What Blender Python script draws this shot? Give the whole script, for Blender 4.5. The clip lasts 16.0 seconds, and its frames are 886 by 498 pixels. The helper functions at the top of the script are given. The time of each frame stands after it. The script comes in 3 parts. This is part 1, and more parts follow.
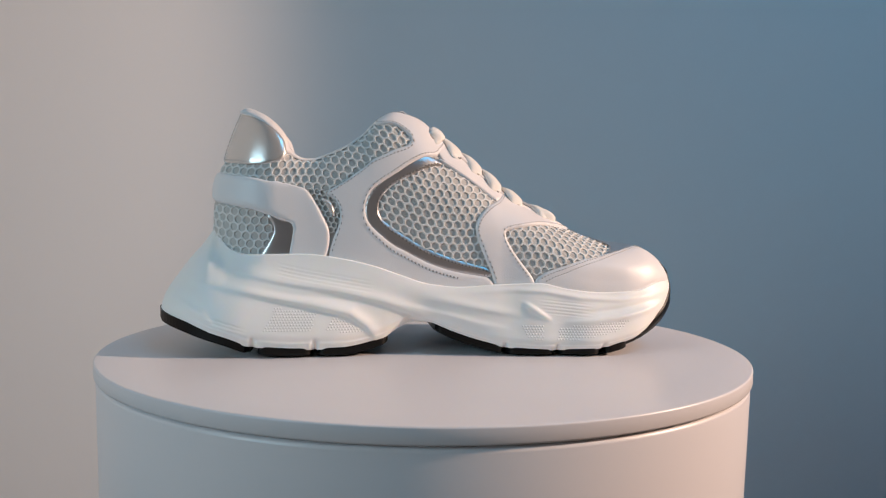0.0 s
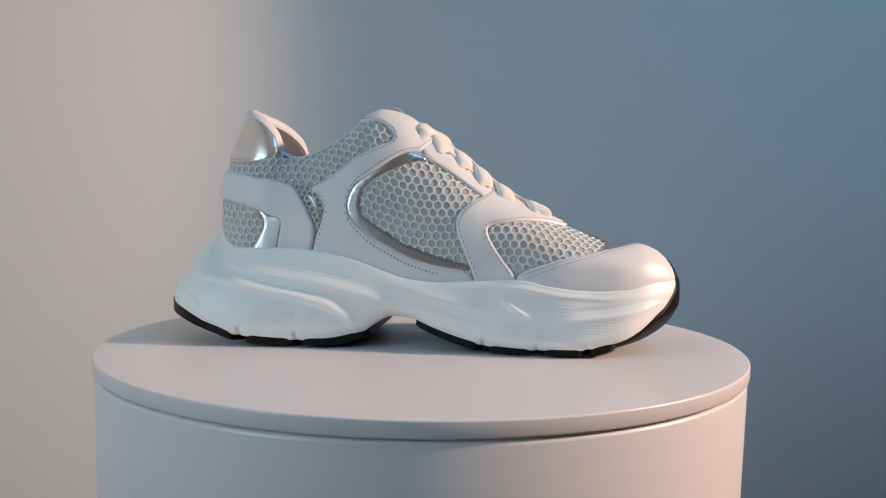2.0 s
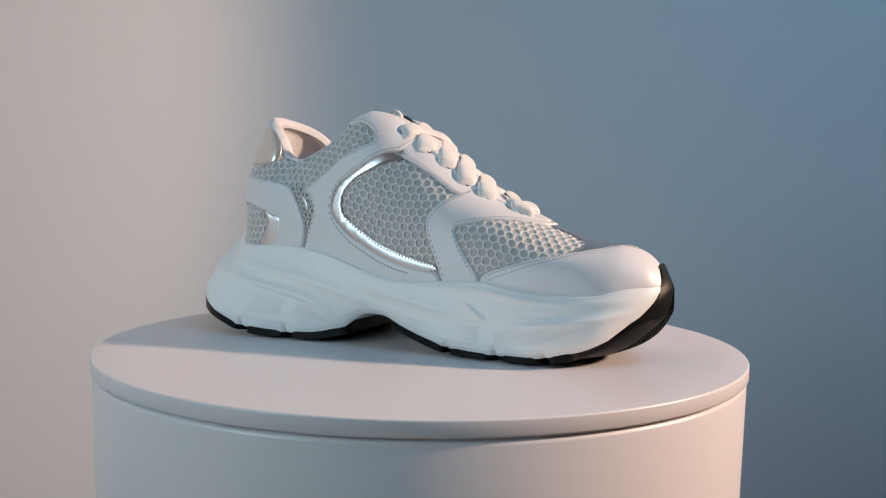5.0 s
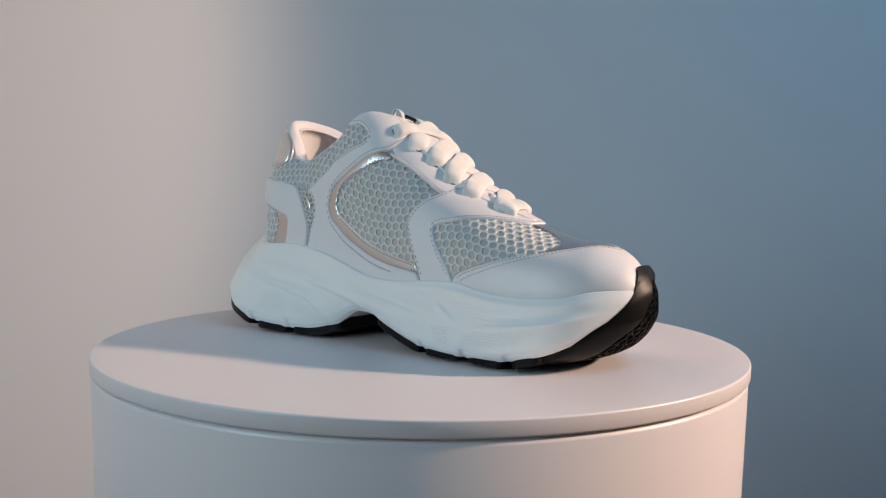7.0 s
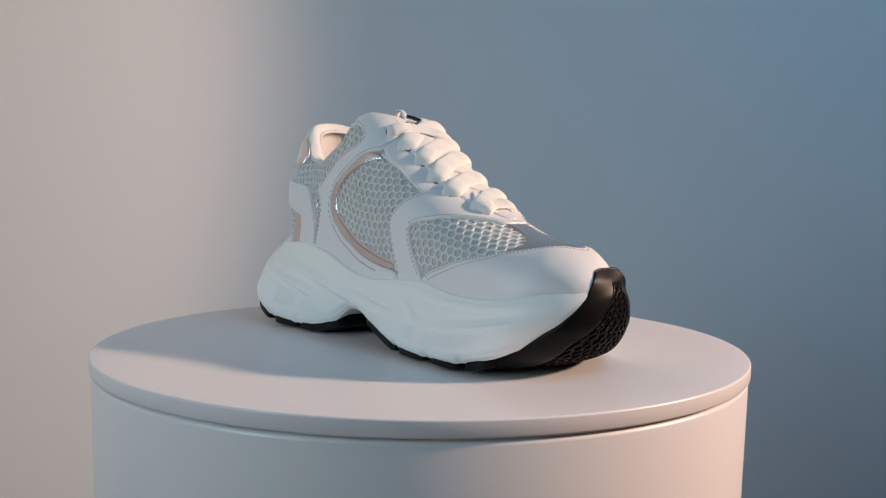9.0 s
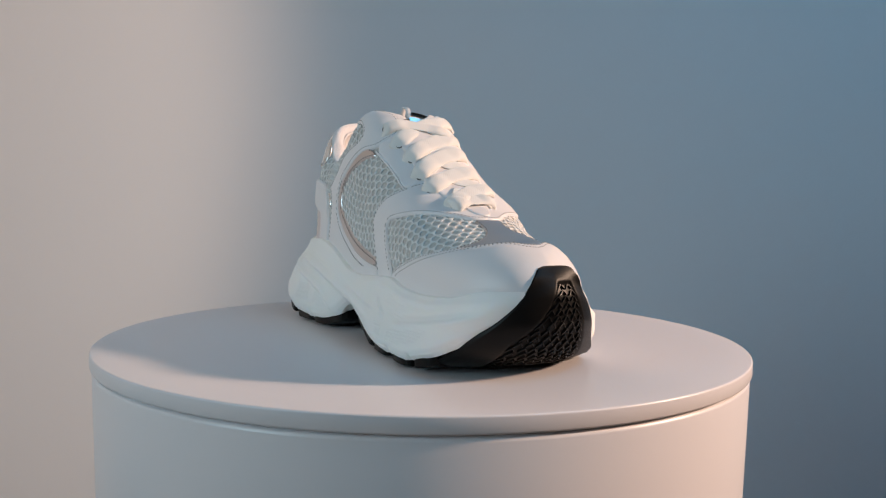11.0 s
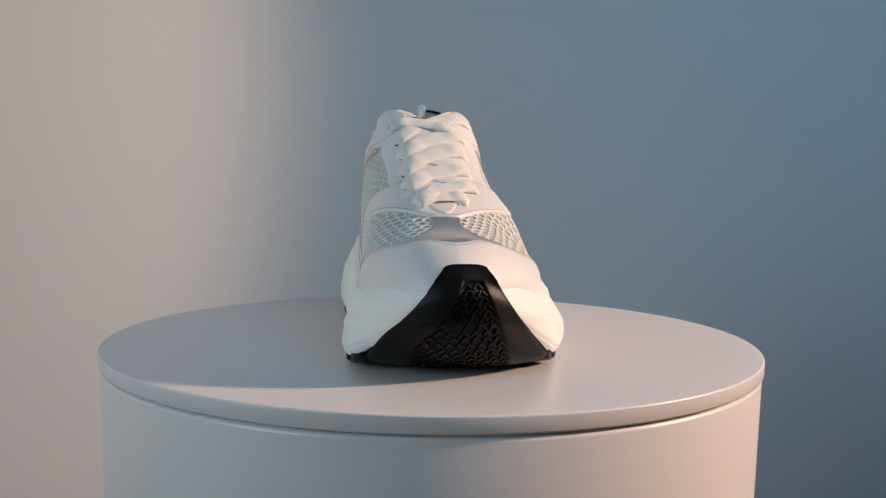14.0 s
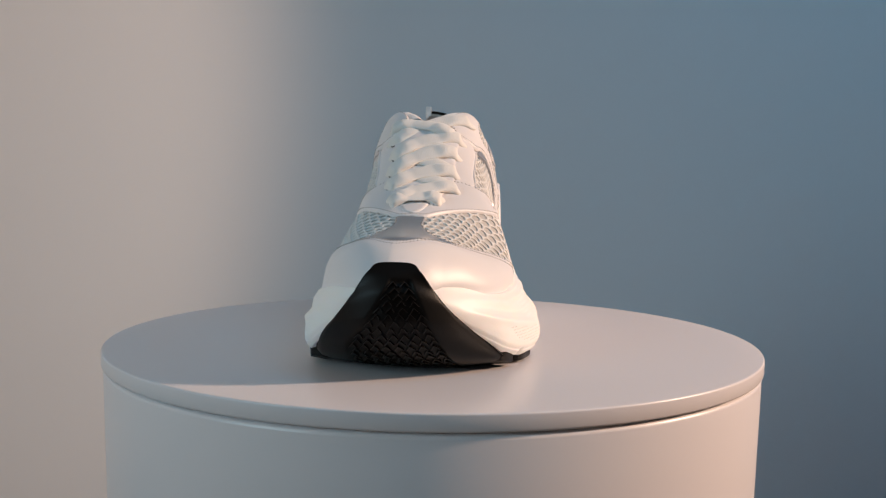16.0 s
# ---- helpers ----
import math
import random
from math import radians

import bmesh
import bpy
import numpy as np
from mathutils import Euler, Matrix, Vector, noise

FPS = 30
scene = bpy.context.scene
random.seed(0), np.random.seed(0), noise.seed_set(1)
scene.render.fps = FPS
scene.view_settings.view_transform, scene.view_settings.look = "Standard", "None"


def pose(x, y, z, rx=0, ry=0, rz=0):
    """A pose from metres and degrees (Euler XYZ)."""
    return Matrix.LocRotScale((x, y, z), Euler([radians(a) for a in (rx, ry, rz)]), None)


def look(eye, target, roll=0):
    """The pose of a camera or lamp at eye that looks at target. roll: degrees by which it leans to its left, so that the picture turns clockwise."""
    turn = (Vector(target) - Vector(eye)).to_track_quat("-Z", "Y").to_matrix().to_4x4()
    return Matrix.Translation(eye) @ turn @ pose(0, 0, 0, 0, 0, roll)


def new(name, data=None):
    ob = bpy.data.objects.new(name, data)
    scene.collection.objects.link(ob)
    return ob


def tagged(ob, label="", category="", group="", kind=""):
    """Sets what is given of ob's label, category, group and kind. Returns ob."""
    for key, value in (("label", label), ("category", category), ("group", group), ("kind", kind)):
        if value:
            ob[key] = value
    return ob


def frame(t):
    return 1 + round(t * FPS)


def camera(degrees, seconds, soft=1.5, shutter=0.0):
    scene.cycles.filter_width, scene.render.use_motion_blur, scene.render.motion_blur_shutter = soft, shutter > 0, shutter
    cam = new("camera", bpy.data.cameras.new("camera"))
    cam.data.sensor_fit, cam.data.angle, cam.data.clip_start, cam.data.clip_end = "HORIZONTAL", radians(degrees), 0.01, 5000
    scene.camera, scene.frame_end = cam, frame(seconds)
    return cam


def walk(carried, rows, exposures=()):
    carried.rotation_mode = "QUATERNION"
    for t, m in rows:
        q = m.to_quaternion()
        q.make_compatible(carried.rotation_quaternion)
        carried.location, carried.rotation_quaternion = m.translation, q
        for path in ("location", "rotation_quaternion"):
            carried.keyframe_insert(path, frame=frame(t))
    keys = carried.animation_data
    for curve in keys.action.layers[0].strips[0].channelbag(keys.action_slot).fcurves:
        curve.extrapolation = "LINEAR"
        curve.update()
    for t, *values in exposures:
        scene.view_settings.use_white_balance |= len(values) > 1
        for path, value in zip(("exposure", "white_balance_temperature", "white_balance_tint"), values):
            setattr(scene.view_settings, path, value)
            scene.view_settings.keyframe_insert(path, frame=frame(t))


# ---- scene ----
LID = 0.62        # height of the pedestal's top over the floor
LEAN = 0.962      # the camera's constant lean

# seconds, turn of the shoe, eye x, y, height over the lid, camera's yaw and dip
ROWS = [
    (0, 7.71, 0.0091, -0.4669, 0.0793, -0.04, 2.57),
    (0.5, 5.08, 0.0081, -0.4672, 0.0788, -0.04, 2.60),
    (1, 1.78, 0.0085, -0.4676, 0.0789, -0.04, 2.62),
    (1.5, -2.05, 0.0092, -0.4676, 0.0780, -0.04, 2.66),
    (2, -5.81, 0.0103, -0.4677, 0.0777, -0.04, 2.69),
    (2.5, -9.26, 0.0106, -0.4682, 0.0780, -0.04, 2.69),
    (3, -12.57, 0.0101, -0.4691, 0.0788, -0.04, 2.66),
    (3.5, -15.60, 0.0102, -0.4693, 0.0782, -0.04, 2.62),
    (4, -18.73, 0.0110, -0.4679, 0.0769, -0.04, 2.63),
    (6.5, -34.79, 0.0111, -0.4663, 0.0772, -0.04, 2.59),
    (7, -37.46, 0.0108, -0.4655, 0.0767, -0.04, 2.64),
    (7.5, -39.98, 0.0117, -0.4661, 0.0771, -0.05, 2.69),
    (8, -43.31, 0.0112, -0.4669, 0.0769, -0.04, 2.75),
    (8.5, -46.53, 0.0114, -0.4669, 0.0774, -0.04, 2.72),
    (9, -49.85, 0.0109, -0.4653, 0.0769, -0.04, 2.70),
    (11.5, -65.50, 0.0100, -0.4643, 0.0757, -0.03, 2.86),
    (12, -68.46, 0.0090, -0.4631, 0.0758, -0.03, 2.94),
    (12.5, -71.97, 0.0081, -0.4618, 0.0758, -0.03, 2.96),
    (13, -75.43, 0.0063, -0.4599, 0.0760, -0.02, 2.94),
    (13.5, -78.65, 0.0052, -0.4596, 0.0761, -0.02, 2.99),
    (14, -81.16, 0.0051, -0.4621, 0.0763, -0.02, 3.07),
    (14.5, -84.40, 0.0051, -0.4632, 0.0763, -0.02, 3.12),
    (15, -87.56, 0.0054, -0.4634, 0.0750, -0.02, 3.14),
    (15.5, -90.75, 0.0054, -0.4637, 0.0751, -0.02, 3.05),
    (16, -93.39, 0.0044, -0.4644, 0.0750, -0.01, 2.87),
]


def shot(x, y, z, yaw, dip):
    return pose(x, y, LID + z, 90 - dip, 0, yaw) @ pose(0, 0, 0, 0, 0, LEAN)


cam = camera(61.335, 16.0, soft=1.2)
walk(cam, [(r[0], shot(*r[2:])) for r in ROWS], ((0, -0.05, 6280, 8.5), (4, 0.08, 6300, 8.5), (9, 0.07, 6370, 9), (12.5, -0.02, 6450, 9), (14.5, -0.10, 6520, 9.5), (16, -0.13, 6580, 9.5)))

# ---- light: a warm spotlight from the side, a blue softbox overhead, an added cool fill at the other side ----
world = bpy.data.worlds.new("sky")
scene.world = world
world.use_nodes = True
wn = world.node_tree
sky = wn.nodes.new("ShaderNodeTexSky")
sky.sky_type, sky.sun_disc = "NISHITA", False
sky.sun_elevation, sky.sun_rotation = radians(25), radians(105)
wn.nodes["Background"].inputs["Strength"].default_value = 0.08
wn.links.new(sky.outputs["Color"], wn.nodes["Background"].inputs["Color"])

LAMP_AT = Vector((1.70, -0.16, LID + 0.74))
spot = new("warm_spotlight", bpy.data.lights.new("warm_spotlight", "SPOT"))
spot.data.energy, spot.data.color = 192.0, (1.0, 0.69, 0.505)
spot.data.spot_size, spot.data.spot_blend, spot.data.shadow_soft_size = radians(110), 0.09, 0.065
spot.matrix_world = look(LAMP_AT, LAMP_AT + Vector((-math.cos(radians(-27.6)), math.sin(radians(-27.6)), -0.12)))


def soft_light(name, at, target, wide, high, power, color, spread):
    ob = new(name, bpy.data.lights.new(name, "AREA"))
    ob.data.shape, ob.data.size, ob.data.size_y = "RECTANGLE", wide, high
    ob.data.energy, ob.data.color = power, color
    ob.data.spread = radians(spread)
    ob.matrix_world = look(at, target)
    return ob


soft_light("blue_softbox", (0.98, -0.52, 2.10), (0.80, 0.45, 0.98), 0.9, 0.7, 5.0, (0.13, 0.58, 1.0), 140)
# Unseen lamp, added as cool fill for the shoe's shaded side.
soft_light("cool_fill", (-0.92, -0.80, 0.98), (-0.12, 0.15, 0.62), 0.5, 0.5, 2.9, (0.54, 0.85, 1.0), 140)

# ---- materials ----
def material(name, color, rough=0.5, metal=0.0, spread=0.04, grain=900.0, bump=0.05, patch=25.0, coat=0.0, sheen=0.0, weave=0.0, sub=0.0, spec=0.5, film=0.0):
    """A procedural surface: two scales of colour change, grain in the relief and in the gloss."""
    m = bpy.data.materials.new(name)
    m.use_nodes = True
    t = m.node_tree
    b = t.nodes["Principled BSDF"]
    co = t.nodes.new("ShaderNodeTexCoord")

    def noise_at(scale, detail):
        n = t.nodes.new("ShaderNodeTexNoise")
        n.inputs["Scale"].default_value, n.inputs["Detail"].default_value = scale, detail
        t.links.new(co.outputs["Object"], n.inputs["Vector"])
        return n

    fine, broad = noise_at(grain, 3), noise_at(patch, 4)
    mix = t.nodes.new("ShaderNodeMix")
    mix.data_type = "RGBA"
    mix.inputs[6].default_value = (*[c * (1 - spread) for c in color], 1)
    mix.inputs[7].default_value = (*[min(1, c * (1 + spread)) for c in color], 1)
    add = t.nodes.new("ShaderNodeMath")
    add.operation = "MULTIPLY_ADD"
    add.inputs[1].default_value, add.inputs[2].default_value = 0.4, 0.0
    t.links.new(fine.outputs["Fac"], add.inputs[0])
    add2 = t.nodes.new("ShaderNodeMath")
    add2.operation = "MULTIPLY_ADD"
    add2.inputs[1].default_value = 0.6
    t.links.new(broad.outputs["Fac"], add2.inputs[0])
    t.links.new(add.outputs[0], add2.inputs[2])
    t.links.new(add2.outputs[0], mix.inputs[0])
    t.links.new(mix.outputs[2], b.inputs["Base Color"])
    ro = t.nodes.new("ShaderNodeMapRange")
    ro.inputs[3].default_value, ro.inputs[4].default_value = rough * 0.88, min(1, rough * 1.12)
    t.links.new(broad.outputs["Fac"], ro.inputs[0])
    t.links.new(ro.outputs[0], b.inputs["Roughness"])
    b.inputs["Metallic"].default_value = metal
    b.inputs["Coat Weight"].default_value = coat
    b.inputs["Coat Roughness"].default_value = 0.25
    b.inputs["Sheen Weight"].default_value = sheen
    b.inputs["Specular IOR Level"].default_value = spec
    b.inputs["Thin Film Thickness"].default_value = film
    b.inputs["Thin Film IOR"].default_value = 1.45
    if sub:
        b.inputs["Subsurface Weight"].default_value = sub
        b.inputs["Subsurface Radius"].default_value = (0.004, 0.003, 0.002)
        b.inputs["Subsurface Scale"].default_value = 1.0
    height = fine.outputs["Fac"]
    if weave:
        wv = t.nodes.new("ShaderNodeTexWave")
        wv.bands_direction, wv.inputs["Scale"].default_value = "DIAGONAL", weave
        wv.inputs["Distortion"].default_value = 1.0
        t.links.new(co.outputs["Object"], wv.inputs["Vector"])
        height = wv.outputs["Fac"]
    if bump:
        bp = t.nodes.new("ShaderNodeBump")
        bp.inputs["Strength"].default_value, bp.inputs["Distance"].default_value = bump, 0.0006
        t.links.new(height, bp.inputs["Height"])
        t.links.new(bp.outputs["Normal"], b.inputs["Normal"])
    return m


M_WALL = material("wall_paint", (0.87, 0.87, 0.88), 0.75, spread=0.015, grain=220, bump=0.08, patch=3)
# Unseen ceiling, front and right walls: near-black to hold bounced light down.
M_LOW_BOUNCE = material("low_bounce_dark", (0.11, 0.109, 0.108), 0.8, spread=0.03, grain=200, bump=0.08, patch=3)
# Paler than the other unseen walls, so the left one reflects the spotlight.
M_BOUNCE_WALL = material("bounce_wall_grey", (0.58, 0.585, 0.59), 0.8, spread=0.03, grain=200, bump=0.08, patch=3)
# The floor is out of view too, darkened so it bounces little.
M_FLOOR = material("floor_finish", (0.08, 0.076, 0.072), 0.5, spread=0.08, grain=60, bump=0.05, patch=4)
M_PLINTH = material("satin_lacquer", (0.745, 0.715, 0.73), 0.34, spread=0.012, grain=700, bump=0.03, patch=8)
# Near-black that puts shade into the lid's joint and the lace holes.
M_GAP = material("shadow_gap", (0.07, 0.068, 0.068), 0.8)
M_LEATHER = material("white_leather", (0.78, 0.765, 0.775), 0.42, spread=0.02, grain=1400, bump=0.10, patch=40)
M_FOAM = material("white_foam", (0.88, 0.885, 0.87), 0.45, spread=0.015, grain=900, bump=0.05, patch=30, sub=0.12)
M_NET = material("mesh_yarn", (0.72, 0.72, 0.71), 0.6, spread=0.06, grain=2200, bump=0.3, patch=60, sheen=0.2)
M_BACK = material("mesh_backing", (0.51, 0.50, 0.485), 0.75, spread=0.12, grain=2500, bump=0.4, patch=60)
M_SILVER = material("silver_foil", (0.66, 0.65, 0.66), 0.30, 0.88, film=420, spread=0.04, grain=600, bump=0.06, patch=50)
M_PEARL = material("pearl_foil", (0.80, 0.79, 0.78), 0.22, 0.6, film=420, spread=0.04, grain=600, bump=0.05, patch=50)
M_LACE = material("lace_cotton", (0.80, 0.785, 0.755), 0.8, spread=0.05, grain=2500, bump=0.11, patch=80, sheen=0.3, weave=480)
# Stitch colour darkened to carry the shade of needle holes and seam gaps.
M_THREAD = material("thread_hole_shade", (0.30, 0.29, 0.29), 0.7, spread=0.08)
M_LINING = material("lining_knit", (0.80, 0.76, 0.75), 0.85, spread=0.04, grain=2200, bump=0.4, patch=50, sheen=0.3)
M_RUBBER = material("black_rubber", (0.0050, 0.0047, 0.0046), 0.42, spec=0.16, spread=0.15, grain=1200, bump=0.12, patch=60)
M_LUG = material("worn_rubber", (0.012, 0.011, 0.0105), 0.4, spec=0.25, spread=0.15, grain=1200, bump=0.12, patch=60)

# ---- mesh helpers ----
def part(name, bm, mat, parent=None, label="", smooth=True):
    me = bpy.data.meshes.new(name)
    bm.normal_update()
    bm.to_mesh(me)
    bm.free()
    return _link(name, me, mat, parent, label, smooth)


def _link(name, me, mat, parent, label, smooth):
    if mat:
        me.materials.append(mat)
    for p in me.polygons:
        p.use_smooth = smooth
    ob = new(name, me)
    if parent:
        ob.parent = parent
    return tagged(ob, label)


def soup(name, verts, faces, mat, parent=None, label="", smooth=True):
    me = bpy.data.meshes.new(name)
    me.from_pydata([tuple(map(float, v)) for v in verts], [], faces)
    me.validate()
    me.update()
    return _link(name, me, mat, parent, label, smooth)


def box(bm, x0, x1, y0, y1, z0, z1):
    v = [bm.verts.new((x, y, z)) for x in (x0, x1) for y in (y0, y1) for z in (z0, z1)]
    for f in ((0, 1, 3, 2), (4, 6, 7, 5), (0, 4, 5, 1), (2, 3, 7, 6), (0, 2, 6, 4), (1, 5, 7, 3)):
        bm.faces.new([v[i] for i in f])
    bmesh.ops.recalc_face_normals(bm, faces=bm.faces)


def slab(name, mat, boxes, label):
    bm = bmesh.new()
    for b in boxes:
        box(bm, *b)
    return tagged(part(name, bm, mat, smooth=False), label, name.split("_")[0], kind="structure")


def spin(profile, n=192):
    """A turned body from (radius, height) pairs, from bottom axis to top axis."""
    rings = [[(r * math.cos(2 * math.pi * k / n), r * math.sin(2 * math.pi * k / n), z) for k in range(n)] for r, z in profile]
    verts = [p for ring in rings for p in ring]
    faces = [(j * n + k, j * n + (k + 1) % n, (j + 1) * n + (k + 1) % n, (j + 1) * n + k)
             for j in range(len(rings) - 1) for k in range(n)]
    return verts, faces


# ---- room ----
BACK, RIGHT, LEFT, FRONT, TOP = 0.85, 2.20, -1.25, -2.6, 2.8
slab("floor", M_FLOOR, [(LEFT - .1, RIGHT + .1, FRONT - .1, BACK + .1, -0.1, 0)], "unseen floor, darkened to cut bounced light")
slab("ceiling", M_LOW_BOUNCE, [(LEFT - .1, RIGHT + .1, FRONT - .1, BACK + .1, TOP, TOP + .1)], "unseen ceiling, near-black to cut bounced light")
slab("wall_back", M_WALL, [(LEFT - .1, RIGHT + .1, BACK, BACK + .1, 0, TOP)], "smooth pale painted wall behind the pedestal")
slab("wall_left", M_BOUNCE_WALL, [(LEFT - .1, LEFT, FRONT, BACK, 0, TOP)], "unseen matt grey side wall, placed to bounce the spotlight back")
slab("wall_front", M_LOW_BOUNCE, [(LEFT - .1, RIGHT + .1, FRONT - .1, FRONT, 0, TOP)], "unseen wall behind the camera, near-black to cut bounced light")
slab("wall_right", M_LOW_BOUNCE, [(RIGHT, RIGHT + .1, FRONT, BACK, 0, TOP)], "unseen right wall, near-black to cut bounced light")


# ---- pedestal ----
RIM = 0.19


def make_pedestal():
    root = tagged(new("pedestal"), "round white satin pedestal with a thin lid", "pedestal")
    body = [(0.0005, 0.0), (0.173, 0.0), (0.174, 0.002)]
    zt = LID - 0.0089
    body += [(0.174 + 0.0149 * k / 12, 0.002 + (zt - 0.004) * k / 12) for k in range(1, 13)]
    body += [(0.1886, zt - 0.0006), (0.1878, zt), (0.183, zt), (0.1825, zt + 0.004), (0.0005, zt + 0.004)]
    soup("body", *spin(body), M_PLINTH, root)
    gap = [(0.1835, zt - 0.001), (0.1838, zt + 0.0045)]
    soup("shadow_gap", *spin(gap), M_GAP, root, "dark recessed joint under the lid")
    r, t = RIM, 0.0078
    lid = [(0.0005, -t), (r - 0.0012, -t), (r - 0.0004, -t + 0.0004), (r, -t + 0.0012)]
    lid += [(r - 0.0010 * (1 - math.cos(k * math.pi / 12)), -0.0010 + 0.0010 * math.sin(k * math.pi / 12)) for k in range(7)]
    lid += [(r * k / 10, 0.0) for k in (9, 7, 5, 3, 1)] + [(0.0005, 0.0)]
    top = soup("lid", *spin(lid), M_PLINTH, root)
    top.location.z = LID
    return root, top


pedestal, lid = make_pedestal()

# ---- the form of the shoe: x runs from heel to toe, z up from the lid, all in metres ----
def curve(*pairs):
    """A smooth, never overshooting curve through (x, y) pairs."""
    xs, ys = np.array(pairs, float).T
    d = np.diff(ys) / np.diff(xs)
    m = np.concatenate([[d[0]], np.where(d[1:] * d[:-1] > 0, 2 * d[1:] * d[:-1] / (d[1:] + d[:-1] + 1e-12), 0), [d[-1]]])

    def at(x):
        x = np.clip(np.asarray(x, float), xs[0], xs[-1])
        i = np.clip(np.searchsorted(xs, x) - 1, 0, len(d) - 1)
        h = xs[i + 1] - xs[i]
        t = (x - xs[i]) / h
        return ((1 + 2 * t) * (1 - t) ** 2 * ys[i] + t * (1 - t) ** 2 * h * m[i]
                + t * t * (3 - 2 * t) * ys[i + 1] + t * t * (t - 1) * h * m[i + 1])
    return at


def step(t):
    t = np.clip(t, 0, 1)
    return t * t * (3 - 2 * t)


def round_end(t):
    return np.sqrt(np.clip(1 - (1 - np.clip(t, 0, 1)) ** 2, 0, 1))


HEEL, TOE = -0.131, 0.1500
heel_line = curve((.045, -.131), (.067, -.1293), (.0877, -.1284), (.098, -.1267), (.110, -.1228), (.125, -.1179), (.139, -.1124))
bite = curve((-.131, .056), (-.104, .0532), (-.0735, .0541), (-.055, .052), (-.036, .048), (-.020, .0427), (-.004, .0379), (.0125, .0364),
             (.0356, .0378), (.059, .0388), (.076, .0356), (.0966, .0336), (.1174, .0343), (.1348, .0385), (.1565, .040))
top_line = curve((-.131, .1375), (-.1097, .1298), (-.094, .1206), (-.0877, .1124), (-.076, .1088), (-.056, .1148), (-.0427, .1233), (-.0346, .1317),
                 (-.0232, .1372), (-.0099, .1345), (.0024, .1260), (.0147, .1170), (.0454, .0915), (.0765, .0755), (.1044, .0652), (.1140, .0635),
                 (.1255, .0622), (.1365, .0570), (.1452, .0490), (.1488, .0435), (.1500, .0402))
half = curve((-.131, .0385), (-.1, .039), (-.06, .0395), (0, .0385), (.0357, .0385), (.0574, .0415), (.08, .0430), (.1, .0412), (.12, .0365), (.14, .030), (.1565, .027))
mid_line = curve((-.131, 0), (-.08, -.0005), (-.03, -.0045), (0, -.0060), (.03, -.0062), (.06, -.0065), (.09, -.0072), (.12, -.0085), (.14, -.010), (.1565, -.0115))
opening = curve((-.131, .74), (-.06, .77), (-.04, .66), (-.0146, .43), (-.001, .20), (.012, .12), (.03, .0), (.1565, 0))
crown = curve((-.131, 3.2), (.04, 3.2), (.085, 2.1), (.1565, 2.0))
GIRTH = 0.065


far_swell = curve((-.131, 0), (-.02, 0), (.02, .0035), (.050, .0092), (.070, .0080), (.090, .0045), (.115, .0012), (.15, 0))
near_slim = curve((-.131, 0), (.03, 0), (.07, .0025), (.10, .0032), (.13, .001), (.15, 0))


def lopsided(s, side):
    """The outer side of the forefoot is fuller than the inner one."""
    return np.where(side > 0, far_swell(s), -near_slim(s))


def toe_trim(s, y, side):
    """The toe is cut back towards the outer side."""
    return np.where(side > 0, -0.0055 * step((s - .100) / .035) * np.clip(y / .02, 0, 1), 0.0)


def upper_at(s, b, side=-1.0, lift=0.0):
    """The upper's surface: s along the shoe, b up from the sole's edge (GIRTH at the crest, beyond it the other side)."""
    s, b = np.broadcast_arrays(np.asarray(s, float), np.asarray(b, float))
    p = _upper(s, b, side)
    if np.any(lift):
        q, r = _upper(s + 4e-4, b, side), _upper(s, b + 4e-4, side)
        q0, r0 = _upper(s - 4e-4, b, side), _upper(s, b - 4e-4, side)
        n = np.cross(q - q0, r - r0) * side * -1
        n /= np.linalg.norm(n, axis=-1, keepdims=True) + 1e-12
        p = p + n * np.asarray(lift)[..., None]
    return p


def _upper(s, b, side):
    a = b / GIRTH
    flip = np.where(a > 1, -1.0, 1.0)
    a = np.clip(np.where(a > 1, 2 - a, a), -0.2, 1)
    h = 1 - (1 - a) ** 2
    zb, zt = bite(s), top_line(s)
    z = zb + h * (zt - zb)
    x = s + (heel_line(z) + 0.131) * (1 - step((s - HEEL) / 0.085))
    o = opening(s)
    y = half(s) * round_end((s - HEEL) / 0.042) * round_end((TOE - s) / 0.04)
    y = y * (o + (1 - o) * np.sqrt(np.clip(1 - np.clip(h, 0, 1) ** crown(s), 0, 1)))
    sway = lopsided(s, side * flip) * y / (half(s) + 1e-9) * (1 - 1.2 * step((h - 0.2) / 0.5) * step((s - 0.045) / 0.03))
    return np.stack([x + toe_trim(s, y, side * flip), mid_line(s) + side * flip * (y + sway), z], -1)


# the girth measured along the surface, to lay even patterns on it
GS, GB = np.linspace(HEEL, TOE, 240), np.linspace(-0.002, GIRTH * 1.25, 160)
_g = _upper(*np.meshgrid(GS, GB, indexing="ij"), -1.0)
GW = np.concatenate([np.zeros((240, 1)), np.cumsum(np.linalg.norm(np.diff(_g, axis=1), axis=-1), 1)], 1)
GW -= np.array([np.interp(0, GB, row) for row in GW])[:, None]


def climb(s, b):
    i = np.clip(np.searchsorted(GS, s), 0, 239)
    return np.array([np.interp(bb, GB, GW[k]) for k, bb in zip(i, b)])


